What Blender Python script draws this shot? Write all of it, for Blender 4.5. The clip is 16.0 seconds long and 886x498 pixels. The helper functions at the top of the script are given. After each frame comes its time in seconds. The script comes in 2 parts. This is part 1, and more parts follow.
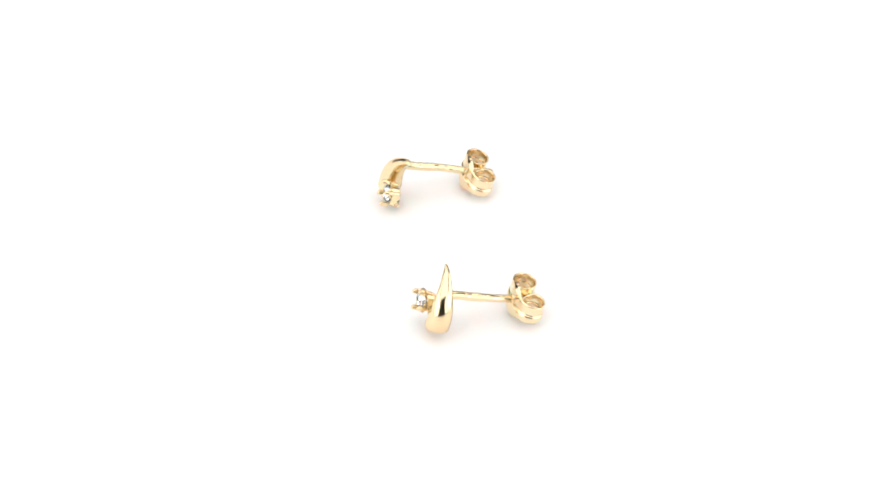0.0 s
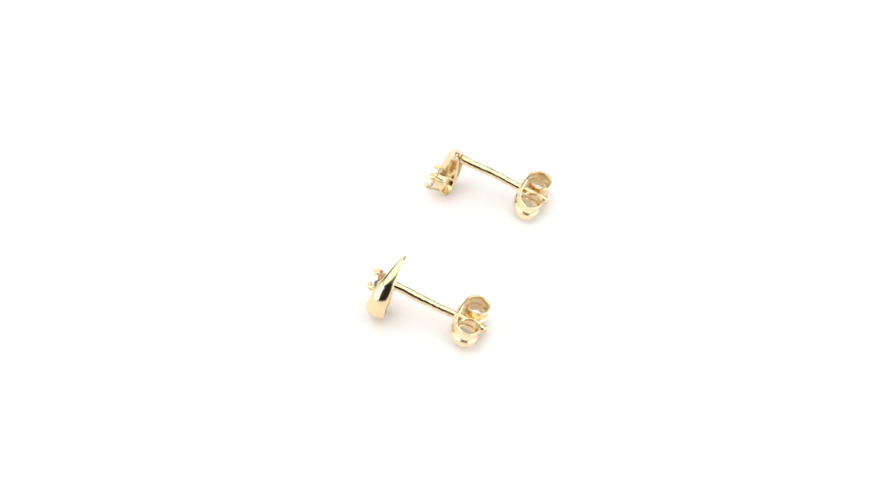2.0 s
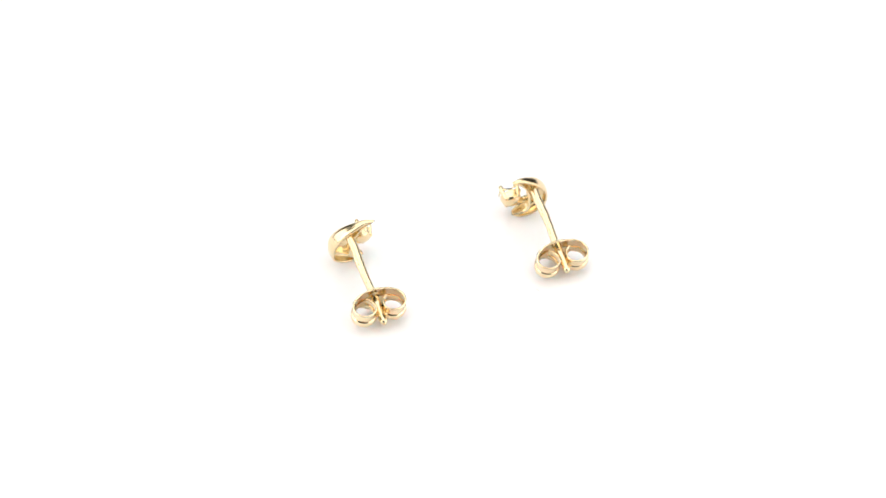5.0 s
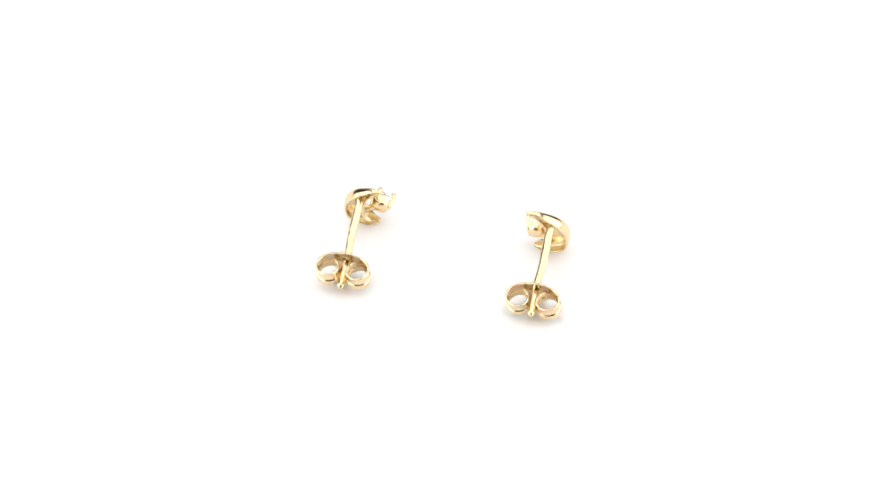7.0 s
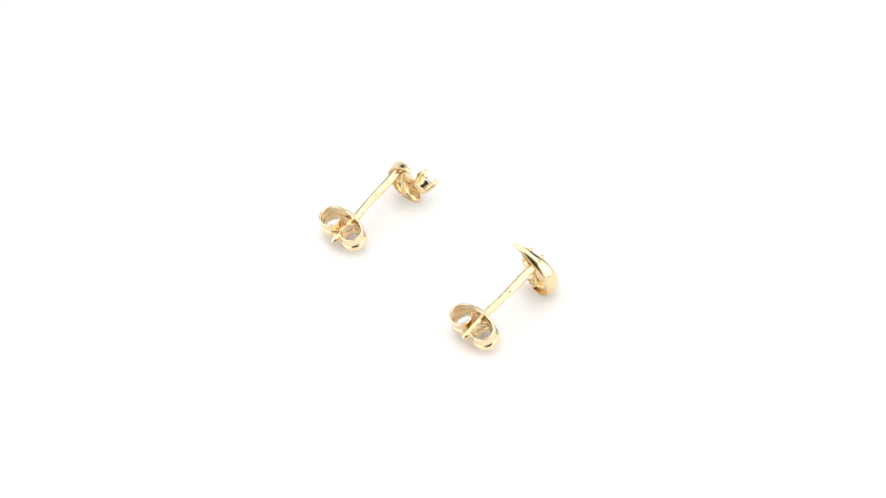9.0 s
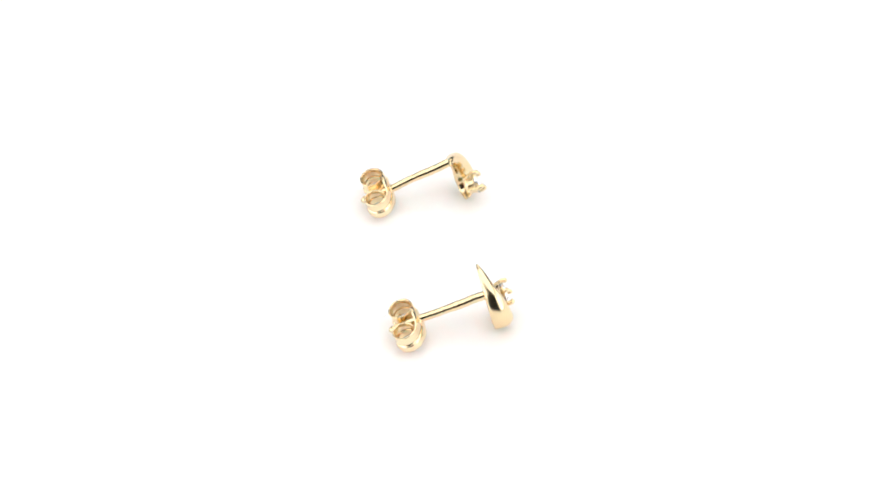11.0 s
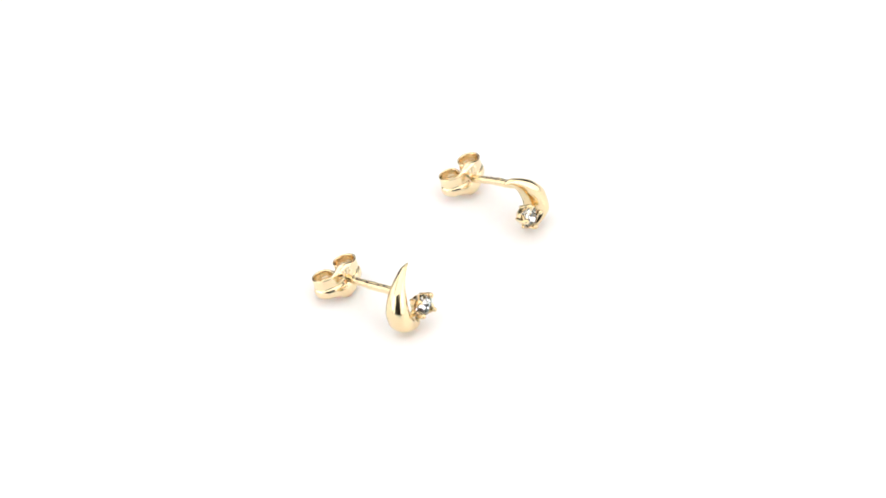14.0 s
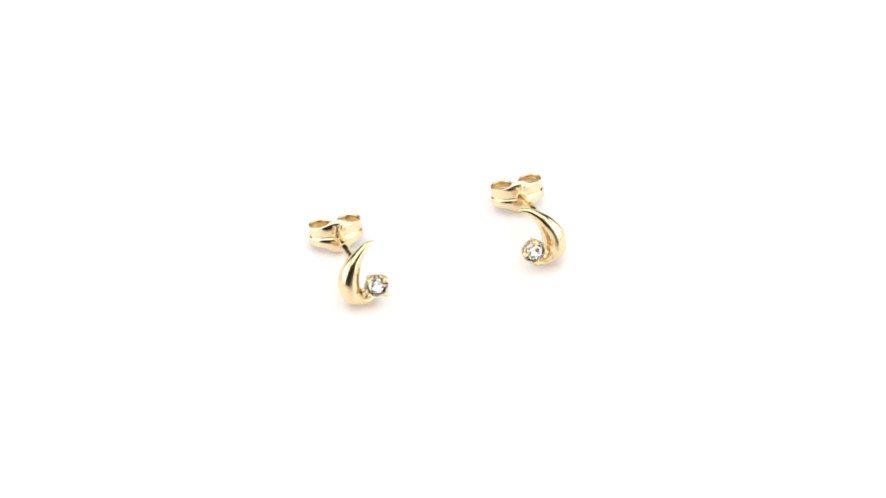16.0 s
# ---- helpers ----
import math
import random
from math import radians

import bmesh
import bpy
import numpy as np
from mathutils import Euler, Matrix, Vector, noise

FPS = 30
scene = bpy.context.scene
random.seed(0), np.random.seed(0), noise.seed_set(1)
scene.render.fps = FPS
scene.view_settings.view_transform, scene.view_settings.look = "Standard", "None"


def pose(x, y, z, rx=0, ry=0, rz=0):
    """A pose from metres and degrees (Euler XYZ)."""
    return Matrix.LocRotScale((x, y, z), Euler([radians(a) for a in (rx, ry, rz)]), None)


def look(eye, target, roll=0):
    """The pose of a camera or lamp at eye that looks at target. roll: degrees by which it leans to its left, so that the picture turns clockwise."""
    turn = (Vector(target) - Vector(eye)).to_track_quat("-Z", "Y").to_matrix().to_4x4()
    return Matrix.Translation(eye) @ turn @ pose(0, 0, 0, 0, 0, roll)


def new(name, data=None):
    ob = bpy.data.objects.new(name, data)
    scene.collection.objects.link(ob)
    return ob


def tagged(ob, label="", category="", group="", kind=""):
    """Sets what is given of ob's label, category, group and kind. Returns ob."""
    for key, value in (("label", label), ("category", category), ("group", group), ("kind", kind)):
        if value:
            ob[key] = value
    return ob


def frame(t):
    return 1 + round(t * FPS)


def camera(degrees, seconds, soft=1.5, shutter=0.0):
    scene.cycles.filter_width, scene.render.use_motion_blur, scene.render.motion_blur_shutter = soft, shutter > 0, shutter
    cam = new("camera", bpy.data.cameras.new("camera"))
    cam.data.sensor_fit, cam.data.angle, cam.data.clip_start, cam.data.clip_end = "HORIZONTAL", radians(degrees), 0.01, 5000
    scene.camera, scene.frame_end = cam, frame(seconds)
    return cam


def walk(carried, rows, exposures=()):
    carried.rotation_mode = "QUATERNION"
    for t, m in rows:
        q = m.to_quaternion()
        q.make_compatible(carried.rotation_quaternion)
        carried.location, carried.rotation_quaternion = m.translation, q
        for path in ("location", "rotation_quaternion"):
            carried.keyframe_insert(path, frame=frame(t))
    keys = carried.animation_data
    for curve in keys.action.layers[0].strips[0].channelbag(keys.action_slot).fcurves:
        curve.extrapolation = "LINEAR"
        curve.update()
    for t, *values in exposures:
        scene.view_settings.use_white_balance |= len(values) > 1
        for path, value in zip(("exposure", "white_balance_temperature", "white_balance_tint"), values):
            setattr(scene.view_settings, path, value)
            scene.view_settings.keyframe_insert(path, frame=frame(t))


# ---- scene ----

MM = 0.001
TOP = 0.52 * 0.001                   # height of the disc's top
SECONDS = 16.0
SPIN = -16.716                      # degrees a second, clockwise seen from above

# ---- camera: stands still, looking down on the turning disc ----
cam = camera(22.3, SECONDS, soft=1.65)
VIEW = pose(0.0, -0.17612, 0.17030, 90 - 43.696, 0, 0.138) @ pose(0, 0, 0, 0, 0, -1.779)
walk(cam, [(0.0, VIEW), (SECONDS, VIEW)], exposures=[(0.0, 0.30), (SECONDS, 0.30)])

# ---- light: a white light tent with softboxes, open towards the camera ----
world = bpy.data.worlds.new("studio")
scene.world = world
world.use_nodes = True
world.node_tree.nodes["Background"].inputs[0].default_value = (1.0, 0.98, 0.96, 1)
world.node_tree.nodes["Background"].inputs[1].default_value = 0.12


def softbox(name, eye, target, sx, sy, watts, colour=(1, 1, 1)):
    data = bpy.data.lights.new(name, "AREA")
    data.shape, data.size, data.size_y, data.energy, data.color = "RECTANGLE", sx, sy, watts, colour
    ob = new(name, data)
    ob.matrix_world = look(eye, target)
    return ob


def panel(name, eye, target, sx, sy, radiance, colour):
    """A large, evenly lit diffuser; its power follows from its size and the radiance of its cloth."""
    return softbox(name, eye, target, sx, sy, radiance * math.pi * sx * sy, colour)


WHITE = (1.0, 1.0, 1.0)
panel("softbox_top", (0, 0.00, 0.46), (0, 0.001, 0), 0.96, 0.70, 1.45, WHITE)
panel("softbox_side", (-0.56, -0.03, 0.21), (0, -0.03, 0.20), 0.62, 0.38, 1.65, WHITE)
panel("softbox_side", (0.56, -0.03, 0.21), (0, -0.03, 0.20), 0.62, 0.38, 1.65, WHITE)
panel("softbox_back", (0, 0.62, 0.42), (0, 0, 0.24), 1.00, 0.28, 1.30, WHITE)
panel("softbox_front", (-0.50, -0.42, 0.26), (0, 0, 0.1), 0.40, 0.48, 1.50, WHITE)
panel("softbox_front", (0.50, -0.42, 0.26), (0, 0, 0.1), 0.40, 0.48, 1.50, WHITE)


# ---- materials ----
def material(name, colour, rough, metal=0.0):
    m = bpy.data.materials.new(name)
    m.use_nodes = True
    b = m.node_tree.nodes["Principled BSDF"]
    b.inputs["Base Color"].default_value = (*colour, 1)
    b.inputs["Roughness"].default_value = rough
    b.inputs["Metallic"].default_value = metal
    return m, b


def textured(name, dark, light, rough, metal, scale, bump, fine, rough_span=0.05):
    """Two colours mixed by noise, roughness by a second noise, bump by a third."""
    m, b = material(name, light, rough, metal)
    nt = m.node_tree
    tc = nt.nodes.new("ShaderNodeTexCoord")

    def noise_node(sc, detail=4):
        n = nt.nodes.new("ShaderNodeTexNoise")
        n.inputs["Scale"].default_value, n.inputs["Detail"].default_value = sc, detail
        nt.links.new(tc.outputs["Object"], n.inputs["Vector"])
        return n
    n1, n2, n3 = noise_node(scale), noise_node(scale * 2.3), noise_node(fine)
    mix = nt.nodes.new("ShaderNodeMix")
    mix.data_type = "RGBA"
    mix.inputs["A"].default_value, mix.inputs["B"].default_value = (*dark, 1), (*light, 1)
    nt.links.new(n1.outputs["Fac"], mix.inputs["Factor"])
    nt.links.new(mix.outputs["Result"], b.inputs["Base Color"])
    mr = nt.nodes.new("ShaderNodeMapRange")
    mr.inputs["To Min"].default_value, mr.inputs["To Max"].default_value = rough - rough_span, rough + rough_span
    nt.links.new(n2.outputs["Fac"], mr.inputs["Value"])
    nt.links.new(mr.outputs["Result"], b.inputs["Roughness"])
    bp = nt.nodes.new("ShaderNodeBump")
    bp.inputs["Strength"].default_value, bp.inputs["Distance"].default_value = bump[0], bump[1]
    nt.links.new(n3.outputs["Fac"], bp.inputs["Height"])
    nt.links.new(bp.outputs["Normal"], b.inputs["Normal"])
    return m


GOLD = textured("polished_gold", (0.83, 0.66, 0.395), (0.885, 0.725, 0.46), 0.17, 1.0, 400, (0.2, 0.00004), 1500, 0.04)
GOLD_WIRE = textured("drawn_gold_wire", (0.83, 0.66, 0.395), (0.885, 0.725, 0.46), 0.15, 1.0, 500, (0.3, 0.00010), 1000)
GOLD_SHEET = textured("stamped_gold_sheet", (0.90, 0.715, 0.45), (0.94, 0.775, 0.52), 0.15, 1.0, 450, (0.35, 0.00006), 1200, 0.04)
# paler and less metallic than the sheet: light on the stamping put into its colour
GOLD_MARK = textured("stamped_mark_painted_light", (0.90, 0.80, 0.58), (0.95, 0.86, 0.68), 0.5, 0.4, 900, (0.2, 0.00003), 2000)
ACRYLIC = textured("matt_white_disc", (0.905, 0.880, 0.876), (0.93, 0.904, 0.900), 0.45, 0.0, 60, (0.1, 0.00002), 2500)
_b = ACRYLIC.node_tree.nodes["Principled BSDF"]
_b.inputs["Subsurface Weight"].default_value = 0.8
_b.inputs["Subsurface Radius"].default_value = (1.0, 0.8, 0.75)
_b.inputs["Subsurface Scale"].default_value = 0.0022
# for the unseen walls and ceiling, dark so the gold mirrors black between softboxes
DARK = textured("unseen_charcoal_wall", (0.07, 0.067, 0.064), (0.10, 0.096, 0.092), 0.85, 0.0, 5, (0.2, 0.0006), 160)
TABLE = textured("white_table_paint", (0.76, 0.76, 0.76), (0.80, 0.80, 0.79), 0.6, 0.0, 7, (0.1, 0.0002), 300)
LINT, _ = material("grey_lint", (0.40, 0.39, 0.40), 0.9)
CRYSTAL, _b = material("clear_crystal", (1, 1, 1), 0.0)
_b.inputs["Transmission Weight"].default_value = 1.0
_b.inputs["IOR"].default_value = 1.6
# mirror added behind the clear stone to throw light back through it
MIRROR_BACK, _ = material("added_mirror_back", (0.97, 0.97, 0.97), 0.04, 1.0)


# ---- mesh tools ----
def part(name, bm, mat, parent=None, label="", smooth=True):
    bmesh.ops.recalc_face_normals(bm, faces=bm.faces)
    me = bpy.data.meshes.new(name)
    bm.to_mesh(me)
    bm.free()
    for p in me.polygons:
        p.use_smooth = smooth
    me.materials.append(mat)
    ob = new(name, me)
    ob.parent = parent
    if label:
        tagged(ob, label)
    return ob


def spline(points, n):
    """n points along a Catmull-Rom curve through the given rows of numbers."""
    p = np.array(points, float)
    p = np.vstack([2 * p[0] - p[1], p, 2 * p[-1] - p[-2]])
    out = []
    for k in np.linspace(0, len(p) - 3 - 1e-6, n):
        i, t = int(k), k - int(k)
        a, b, c, d = p[i:i + 4]
        out.append(0.5 * (2 * b + (c - a) * t + (2 * a - 5 * b + 4 * c - d) * t * t + (3 * b - a - 3 * c + d) * t ** 3))
    return np.array(out)


def skin(bm, rings, closed=True, caps=True):
    """Quads between rings of equal length."""
    vs = [[bm.verts.new(p) for p in r] for r in rings]
    n = len(rings[0])
    for r0, r1 in zip(vs, vs[1:]):
        for i in range(n if closed else n - 1):
            k = (i + 1) % n
            bm.faces.new((r0[i], r0[k], r1[k], r1[i]))
    if caps:
        bm.faces.new(vs[0])
        bm.faces.new(vs[-1])
    return vs


def tube(bm, path, radii, sides=16):
    path = [Vector(p) for p in path]
    rings = []
    for i, p in enumerate(path):
        d = (path[min(i + 1, len(path) - 1)] - path[max(i - 1, 0)]).normalized()
        s = d.cross(Vector((0.31, 0.87, 0.38))).normalized()
        e = d.cross(s)
        rings.append([p + radii[i] * (math.cos(2 * math.pi * k / sides) * s + math.sin(2 * math.pi * k / sides) * e) for k in range(sides)])
    skin(bm, rings)


def ball(bm, centre, r, squash=(1, 1, 1)):
    bmesh.ops.create_uvsphere(bm, u_segments=16, v_segments=10, radius=r,
                              matrix=Matrix.Translation(centre) @ Matrix.Diagonal((*squash, 1)))


# ---- the studio ----
def box(name, lo, hi, mat, label, category, bevel=0.0):
    bm = bmesh.new()
    c, d = [(a + b) / 2 for a, b in zip(lo, hi)], [b - a for a, b in zip(lo, hi)]
    bmesh.ops.create_cube(bm, size=1, matrix=Matrix.Translation(c) @ Matrix.Diagonal((*d, 1)))
    if bevel:
        bmesh.ops.bevel(bm, geom=list(bm.edges), offset=bevel, segments=3, affect="EDGES")
    ob = part(name, bm, mat, smooth=False)
    return tagged(ob, label, category, kind="structure")


def studio():
    box("floor", (-3, -3, -0.14), (3, 3, -0.12), TABLE, "plain white painted table top under the disc", "table top")
    # unseen walls and ceiling, added to close the set and darken the gold's reflections
    for name, lo, hi in (("wall_west", (-1.61, -1.6, -0.12), (-1.6, 1.6, 1.6)), ("wall_east", (1.6, -1.6, -0.12), (1.61, 1.6, 1.6)),
                         ("wall_north", (-1.6, 1.6, -0.12), (1.6, 1.61, 1.6)), ("wall_south", (-1.6, -1.61, -0.12), (1.6, -1.6, 1.6))):
        box(name, lo, hi, DARK, "plain charcoal wall, unseen, added for dark reflections", "wall")
    box("ceiling", (-1.6, -1.6, 1.6), (1.6, 1.6, 1.61), DARK, "plain charcoal ceiling, unseen, added for dark reflections", "ceiling")


def turntable():
    """White round platter on a short drum; its top is the ground on which the earrings lie."""
    def lathe(outline):
        bm = bmesh.new()
        skin(bm, [[(r * math.cos(2 * math.pi * k / 96), r * math.sin(2 * math.pi * k / 96), z + TOP) for k in range(96)] for r, z in outline])
        return bm
    thing = tagged(new("turntable"), "plain matt white turntable disc, turning slowly", "turntable")
    part("platter", lathe([(0.0004, 0), (0.05, 0), (0.10, 0), (0.25, 0), (0.499, 0), (0.4995, -0.0002), (0.50, -0.0007),
                           (0.50, -0.0073), (0.4995, -0.0078), (0.499, -0.008), (0.0004, -0.008)]), ACRYLIC, thing, smooth=False)
    part("drum", lathe([(0.0004, -0.008), (0.09, -0.008), (0.09, -0.1205), (0.0004, -0.1205)]), TABLE, thing, smooth=False)
    return thing


def lint(place, length, turn, r=0.035):
    """A tiny curled fibre lying on the disc."""
    bm = bmesh.new()
    pts = [((k / 8 - 0.5) * length * MM, 0.12 * length * MM * math.sin(k / 8 * 3.0 + 0.3), r * MM) for k in range(9)]
    tube(bm, pts, [r * MM] * 9, 8)
    ob = part("lint_fibre", bm, LINT)
    tagged(ob, "tiny grey lint fibre on the white disc", "lint")
    return ob, pose(place[0] * MM, place[1] * MM, TOP, 0, 0, turn)


# ---- the earrings: local x runs back along the post, y across (side = +1 or -1 mirrors it), z up across the post ----
OUTER = [(2.66, 2.03), (1.55, 1.97), (0.23, 1.16), (-0.92, 0.10), (-1.80, -1.48), (-1.78, -3.08), (-1.40, -4.02), (-0.22, -4.72), (1.01, -4.98), (2.05, -4.42)]
INNER = [(2.46, 1.80), (1.79, 1.28), (1.06, 0.30), (0.68, -0.73), (0.45, -1.60), (0.39, -2.60), (0.38, -3.27), (0.78, -3.82), (1.25, -4.06), (1.95, -4.18)]
RIM = [-0.06, -0.05, 0.06, 0.16, 0.32, 0.50, 0.54, 0.60, 0.52, 0.30]
DOME = [0.26, 0.64, 1.15, 1.63, 1.98, 2.23, 2.22, 1.92, 1.40, 0.45]
GEM = (-1.45, 1.97, -2.67)


def crescent(side, place):
    """Hollow domed horn: a thin shell, open at the back, from a fine tip to a broad lower end."""
    n, m, wall = 72, 22, 0.24
    rows = spline([(*o, *i, r, d) for o, i, r, d in zip(OUTER, INNER, RIM, DOME)], n)
    rings = []
    for ou, ow, iu, iw, rim, dome in rows:
        width = math.hypot(iu - ou, iw - ow)
        ring = []
        t = min(wall, 0.35 * width)
        for layer in (0, 1):
            for k in (range(m + 1) if layer == 0 else range(m, -1, -1)):
                ang = math.pi * k / m
                c, s = math.cos(ang), math.sin(ang)
                x = (0.5 - 0.5 * math.copysign(abs(c) ** 1.0, c)) ** 1.1
                x = 0.04 + 0.96 * x - (0.13 if c > 0 else 0.06) * math.sin(2 * ang)
                depth = s
                if layer:
                    x = 0.5 + (x - 0.5) * (1 - 2 * t / max(width, 0.05))
                    depth *= 0.5 * max(0.3, 1 - t / dome)
                ring.append(place @ Vector((rim - dome * depth, side * (ou + (iu - ou) * x), ow + (iw - ow) * x)))
        rings.append(ring)
    bm = bmesh.new()
    skin(bm, rings)
    return bm


def post_wire(side, place, bow):
    """Drawn wire, thicker in its front half, with stamped dents there and a rounded end."""
    bm = bmesh.new()
    rings, sides = [], 20
    for k in range(121):
        x = -0.9 + k / 120 * 11.75
        f = max(0.0, min(1.0, x / 10.9))
        y = 0.05 * math.sin(x * 1.1 + bow)
        z = bow * math.sin(math.pi * f) + 0.02 * math.sin(x * 1.7)
        r = 0.47 if x < 3.6 else 0.47 - 0.05 * min(1, (x - 3.6) / 0.5)
        if k > 115:
            r *= (0.97, 0.90, 0.78, 0.6, 0.35)[k - 116]
        worn = max(0.0, min(1.0, (x - 0.9) / 0.6, (6.9 - x) / 0.6))
        ring = []
        for i in range(sides):
            a = 2 * math.pi * i / sides
            dent = 0.032 * math.sin(6.1 * x + a) * math.sin(1.7 * x + 2 * a + 9 * bow) + 0.03 * math.sin(1.9 * x + a)
            q = r * (1 + worn * dent)
            ring.append(place @ Vector((x, side * (y + q * math.cos(a)), z + q * math.sin(a))))
        rings.append(ring)
    skin(bm, rings)
    return bm


def flare(x):
    """Radius of the coronet, from its foot (x = 0.95) to the prong tips (x = -0.75)."""
    f = (0.95 - x) / 1.7
    return 0.97 + 0.46 * f - 0.05 * math.sin(math.pi * f)


def setting_cup(side, place, phase):
    """Coronet: a flaring wall scalloped between the prongs, in front and at the foot."""
    bm = bmesh.new()
    n = 72
    gx, gy, gz = GEM
    rings = []
    for layer in (0, 1):
        for k in (range(9) if layer == 0 else range(8, -1, -1)):
            ring = []
            for i in range(n):
                a = 2 * math.pi * i / n
                peak = abs(math.cos(2 * (a - phase))) ** 1.4
                back, front = 0.84 + 0.08 * peak, 0.02 - 0.50 * peak
                x = back + (front - back) * k / 8
                r = flare(x) - (0.15 if layer else 0)
                ring.append(place @ Vector((gx + x, side * (gy + r * math.cos(a)), gz + r * math.sin(a))))
            rings.append(ring)
    for x, r in ((1.12, 0.80), (1.22, 0.45)):
        rings.insert(0, [place @ Vector((gx + x, side * (gy + r * math.cos(2 * math.pi * i / n)), gz + r * math.sin(2 * math.pi * i / n))) for i in range(n)])
    skin(bm, rings)
    return bm


def bridge(side, place, stone):
    """Short solder arm from the crescent's inner edge to the foot of the coronet."""
    bm = bmesh.new()
    gx, gy, gz = GEM
    foot = stone @ Vector((gx + 0.62, side * (gy - 0.55), gz - 0.25))
    root = place @ Vector((-0.70, side * 0.35, -3.35))
    pts = [root.lerp(foot, k / 6) + Vector((0, 0, -0.10 * MM * math.sin(math.pi * k / 6))) for k in range(7)]
    tube(bm, pts, [0.46 * MM, 0.42 * MM, 0.38 * MM, 0.36 * MM, 0.38 * MM, 0.41 * MM, 0.36 * MM], 14)
    return bm


def prong(side, place, ang):
    """Claw from the coronet's foot to a rounded tip bent over the stone."""
    bm = bmesh.new()
    gx, gy, gz = GEM
    path, radii = [], []
    for k in range(13):
        f = k / 12
        x = 0.92 - 1.58 * f
        r = flare(x) - 0.22 * (max(0.0, f - 0.7) / 0.3) ** 2
        path.append(place @ Vector((gx + x, side * (gy + r * math.cos(ang)), gz + r * math.sin(ang))))
        radii.append((0.20 + 0.07 * f) * MM)
    tube(bm, path, radii, 12)
    ball(bm, path[-1], 0.27 * MM)
    ball(bm, path[0], 0.18 * MM)
    return bm


def gemstone(side, place, turn):
    """Round brilliant: table, stars, kites and girdle facets; below, eight mains and sixteen lower halves, made mirrors
    to brighten it.
    """
    bm = bmesh.new()
    gx, gy, gz = GEM
    R = 1.32

    def ring(r, x, n, off):
        return [bm.verts.new(place @ Vector((gx + x, side * (gy + r * math.cos(turn + 2 * math.pi * (i + off) / n)),
                                             gz + r * math.sin(turn + 2 * math.pi * (i + off) / n)))) for i in range(n)]
    table = ring(R * 0.57, -0.46, 8, 0.5)
    star = ring(R * 0.79, -0.27, 8, 0.0)
    gird_f, gird_b = ring(R, -0.06, 16, 0.0), ring(R, 0.0, 16, 0.0)
    half = ring(R * 0.46, 0.42, 8, 0.5)
    culet = bm.verts.new(place @ Vector((gx + 0.62, side * gy, gz)))
    bm.faces.new(table)
    for i in range(8):
        k = (i + 1) % 8
        a, b = table[i - 1], table[i]
        bm.faces.new((a, b, star[i]))
        bm.faces.new((star[i], b, gird_f[2 * i + 1]))
        bm.faces.new((b, star[k], gird_f[2 * i + 1]))
        bm.faces.new((star[i], gird_f[2 * i], gird_f[2 * i + 1]))
        bm.faces.new((star[i], gird_f[2 * i - 1], gird_f[2 * i]))
        for back in ((gird_b[2 * i], gird_b[2 * i + 1], half[i]), (gird_b[2 * i + 1], gird_b[(2 * i + 2) % 16], half[i]),
                     (gird_b[2 * i], half[i], half[i - 1]), (half[i - 1], half[i], culet)):
            bm.faces.new(back).material_index = 1
    for i in range(16):
        k = (i + 1) % 16
        bm.faces.new((gird_f[i], gird_f[k], gird_b[k], gird_b[i]))
    return bm


ACROSS = (-1, -0.86, -0.7, -0.55, -0.4, -0.26, -0.16, -0.09, -0.04, 0.0, 0.05, 0.15, 0.3, 0.45, 0.6, 0.75, 0.88, 1)


def ribbons(place, rows, cuts, wall=0.16, steps=9):
    """Bent strip of sheet gold in two tiers, the lower one set back under a sharp step; cut into pieces after the given rows.
    rows: x, y, half width, and how far its upper and lower tier stand out."""
    n = (len(rows) - 1) * steps + 1
    rows = spline(rows, n)
    bm = bmesh.new()
    rings = []
    for i, (x, y, h, up, down) in enumerate(rows):
        d = rows[min(i + 1, n - 1)][:2] - rows[max(i - 1, 0)][:2]
        d = d / np.hypot(*d)
        out = np.array((d[1], -d[0]))
        foot = 0.90 + 0.26 * max(0.0, min(1.0, (h - 1.15) / 0.5))
        ring = []
        for layer in (0, 1):
            for f in (ACROSS if layer == 0 else ACROSS[::-1]):
                wave = abs(math.sin(math.pi * f)) ** 0.8
                o = up * wave if f > 0 else down * wave
                o -= 0.16 * max(0.0, 1 - abs(f + 0.03) / 0.08)
                px, py = np.array((x, y)) + out * (o - 0.55 * max(0.0, h - 1.25) * f ** 6 - layer * wall)
                ring.append(place @ Vector((px, py, f * h * (1.0 if f > 0 else foot))))
        rings.append(ring)
    vs = skin(bm, rings)
    bmesh.ops.recalc_face_normals(bm, faces=bm.faces)
    bm.normal_update()
    order = {v: i for i, r in enumerate(vs) for v in r}
    out = []
    ends = [0, *[c * steps for c in cuts], n - 1]
    for lo, hi in zip(ends, ends[1:]):
        faces = [f for f in bm.faces if all(lo <= order[v] <= hi for v in f.verts)]
        used = list({v: 0 for f in faces for v in f.verts})
        index = {v: i for i, v in enumerate(used)}
        me = bpy.data.meshes.new("ribbon")
        me.from_pydata([tuple(v.co) for v in used], [], [[index[v] for v in f.verts] for f in faces])
        for p in me.polygons:
            p.use_smooth = True
        me.normals_split_custom_set_from_vertices([tuple(v.normal) for v in used])
        me.materials.append(GOLD_SHEET)
        out.append(me)
    bm.free()
    return out


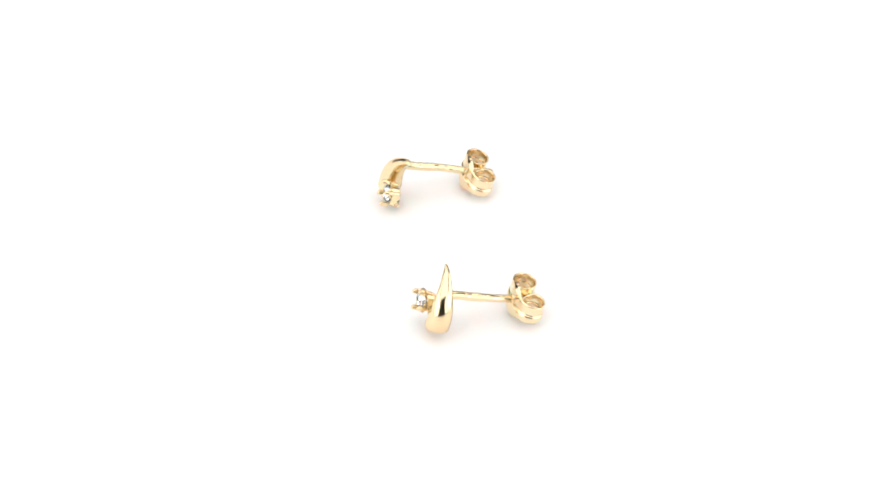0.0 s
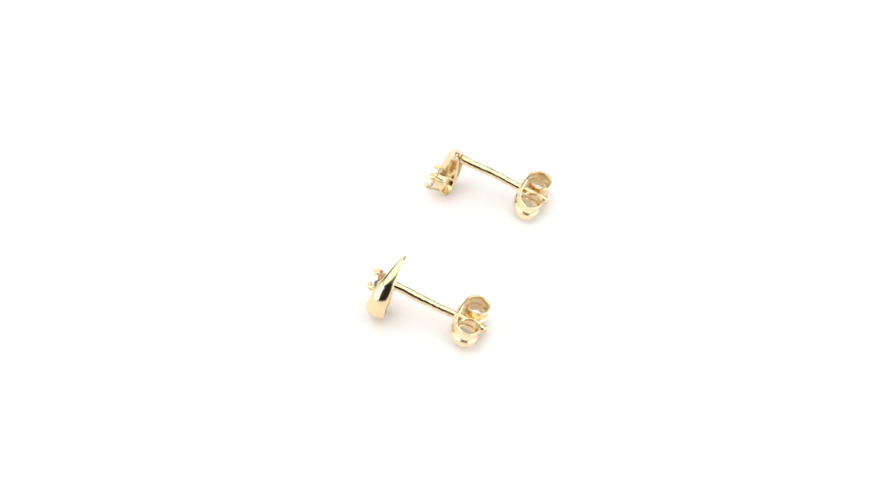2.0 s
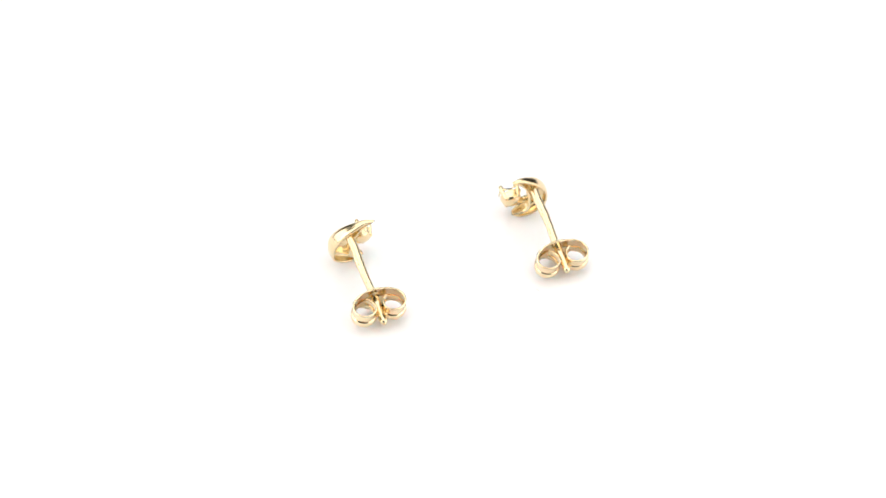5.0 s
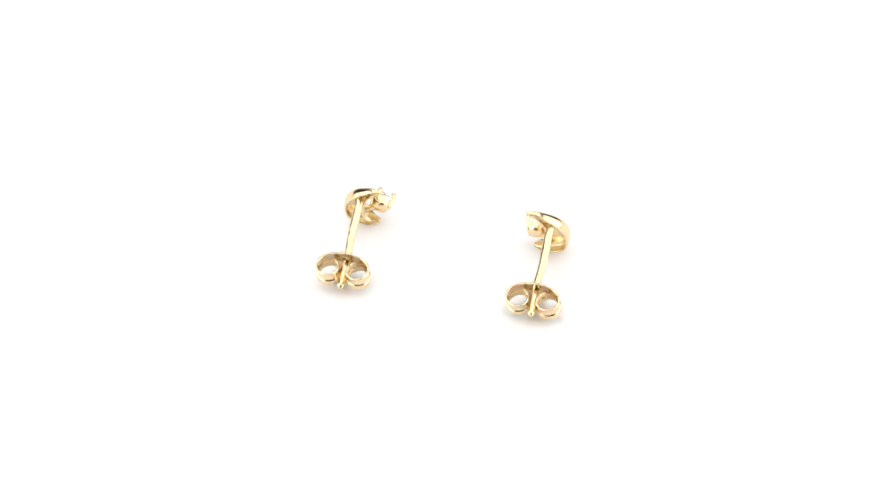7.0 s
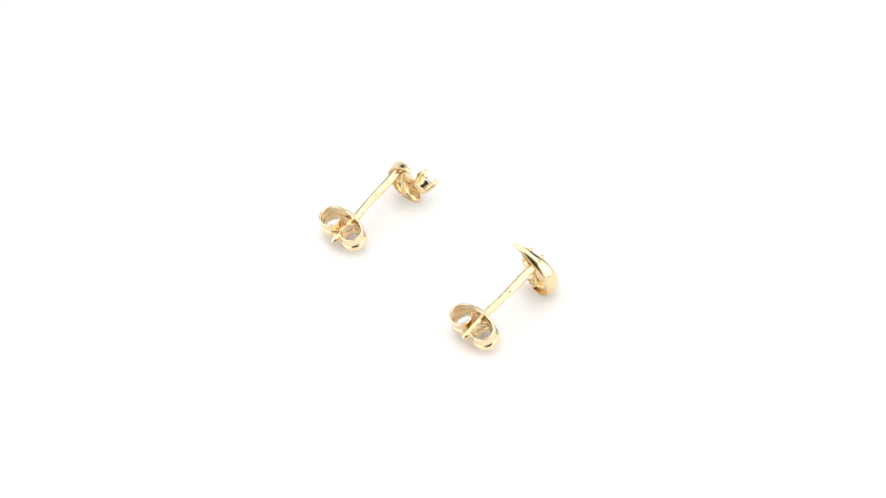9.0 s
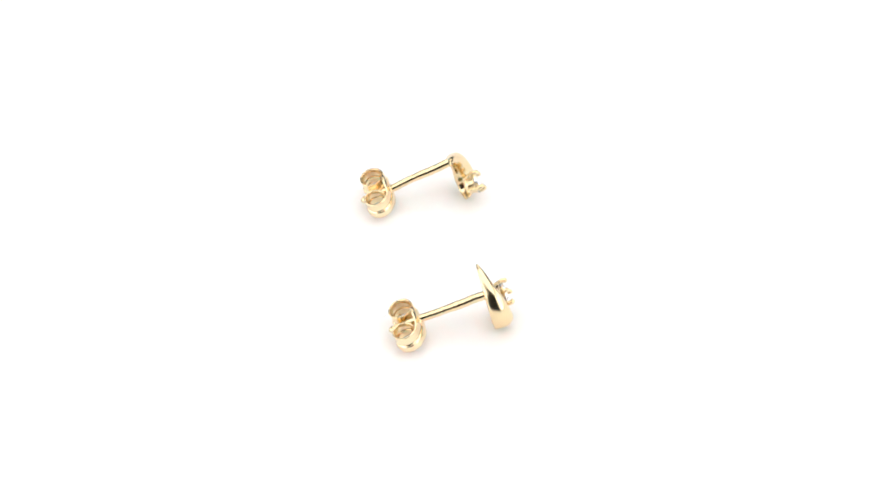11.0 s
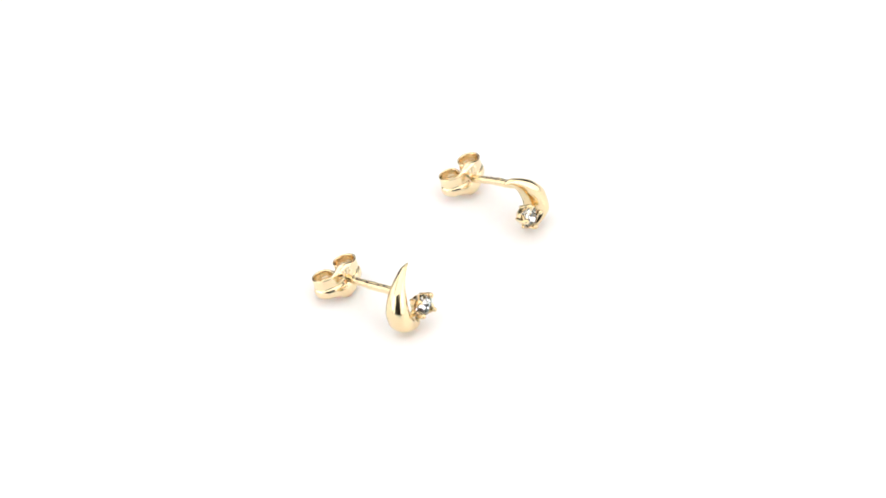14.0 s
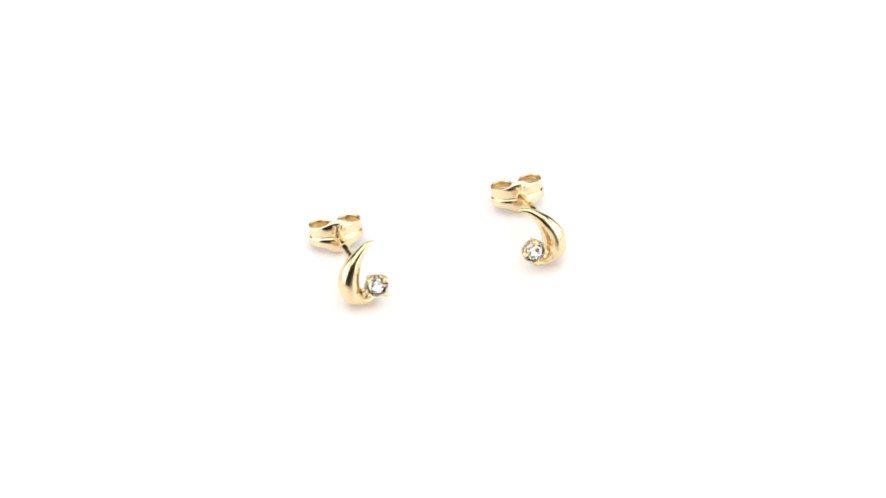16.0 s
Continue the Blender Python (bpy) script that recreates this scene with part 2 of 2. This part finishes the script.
HALF_PLATE = [(-0.19, 0.0, 1.83, 0.05, 0.17), (-0.15, 0.68, 1.70, 0.05, 0.16), (-0.04, 1.32, 1.40, 0.03, 0.14), (0.19, 1.95, 1.22, 0.00, 0.13)]
HALF_SCROLL = [(0.66, 2.60, 1.18, -0.03, 0.12), (1.46, 2.91, 1.14, -0.04, 0.13), (2.26, 2.68, 1.12, -0.04, 0.13), (2.75, 1.95, 1.12, -0.04, 0.13),
               (2.70, 1.09, 1.10, -0.05, 0.12), (2.17, 0.47, 1.07, -0.05, 0.10), (1.46, 0.40, 0.98, -0.05, 0.08), (0.84, 0.64, 0.90, -0.05, 0.06), (0.42, 1.14, 0.84, -0.04, 0.05)]
HALF = HALF_PLATE + HALF_SCROLL
STRIP = HALF[::-1] + [(x, -y, *r) for x, y, *r in HALF[1:]]


def clutch(side, place, parent):
    left, middle, right = ribbons(place, STRIP, (9, 15))
    plate = tagged(new("clutch", middle), "stamped gold butterfly clutch with two curled scrolls")
    plate.parent = parent
    for me in (left, right):
        new("scroll", me).parent = plate
    bm = bmesh.new()
    rings = []
    for x, r in [(-0.14, 0.66), (-0.27, 0.60), (-0.33, 0.54), (-0.30, 0.46), (-0.05, 0.42), (0.1, 0.55)]:
        rings.append([place @ Vector((x, r * math.cos(2 * math.pi * k / 24), r * math.sin(2 * math.pi * k / 24))) for k in range(24)])
    rings.append(rings[0])
    skin(bm, rings, caps=False)
    bmesh.ops.remove_doubles(bm, verts=bm.verts, dist=1e-7)
    part("collar", bm, GOLD_SHEET, plate)
    mark = bpy.data.curves.new("hallmark", "FONT")
    mark.body, mark.size, mark.extrude, mark.align_x = "375", 1.05 * MM, 0.02 * MM, "CENTER"
    mark.materials.append(GOLD_MARK)
    ob = new("hallmark", mark)
    ob.parent = plate
    turn = Matrix(((0, 0, -1, 0), (-1, 0, 0, 0), (0, 1, 0, 0), (0, 0, 0, 1)))
    ob.matrix_basis = place @ Matrix.Translation((-0.285, -0.15, 0.62)) @ turn @ Matrix.Diagonal((1000, 1000, 1000, 1))
    tagged(ob, "stamped gold fineness mark")
    return plate


def earring(origin, heading, dip, twist, side, phase, bow, gem_at, hole, clutch_at, label):
    """Stud earring; origin: where the post meets the crescent, in mm on the disc; heading, dip: the way back along the post, in degrees."""
    turn = pose(0, 0, 0, 0, 0, heading) @ pose(0, 0, 0, 0, dip, 0) @ pose(0, 0, 0, twist, 0, 0)
    a = turn.col[0]
    base = Vector((origin[0] + 3.5 * a.x, origin[1] + 3.5 * a.y, TOP / MM))
    place = Matrix.Scale(MM, 4) @ Matrix.Translation(Vector(origin) - base) @ turn
    stone = place @ pose(gem_at[0], side * gem_at[1], gem_at[2])
    thing = tagged(new("stud_earring"), label, "earring", "pair of stud earrings")
    part("crescent", crescent(side, place), GOLD, thing, "hollow domed crescent of polished yellow gold")
    part("post", post_wire(side, place, bow), GOLD_WIRE, thing)
    cup = part("setting", setting_cup(side, stone, phase), GOLD, thing, "scalloped gold cup setting")
    part("solder_arm", bridge(side, place, stone), GOLD, cup)
    for k in range(4):
        part("prong", prong(side, stone, phase + k * math.pi / 2), GOLD, cup)
    stone_ob = part("gemstone", gemstone(side, stone, phase + 0.2), CRYSTAL, thing, "clear round brilliant-cut stone", smooth=False)
    stone_ob.data.materials.append(MIRROR_BACK)
    clutch(side, place @ pose(hole, side * clutch_at[0], clutch_at[1], *clutch_at[2:]), thing)
    return thing, Matrix.Translation(base * MM)


studio()
disc = turntable()
EARRINGS = [
    earring((0.078, -10.457, 5.376), 14.865, 20.487, -2.655, 1, math.radians(100), -0.05, (-0.096, 0.073, 0.17), 7.458, (0.019, 0.03, 2.0, -4.913, -2.518),
            "yellow gold crescent stud earring with clear stone, lying on disc"),
    earring((-4.609, 10.231, 5.30), 11.82, 18.528, -0.675, -1, math.radians(38), 0.05, (0.09, -0.032, 0.063), 7.575, (0.02, -0.20, 1.682, -0.112, -0.215),
            "mirrored yellow gold crescent stud earring with clear stone, lying on disc"),
]
FIBRES = [lint((6.35, 8.95), 0.7, 35, 0.017)]


def motions():
    times = [SECONDS * k / 40 for k in range(41)]
    for thing, rest in [(disc, Matrix.Identity(4)), *EARRINGS, *FIBRES]:
        walk(thing, [(t, pose(0, 0, 0, 0, 0, SPIN * t) @ rest) for t in times])


motions()
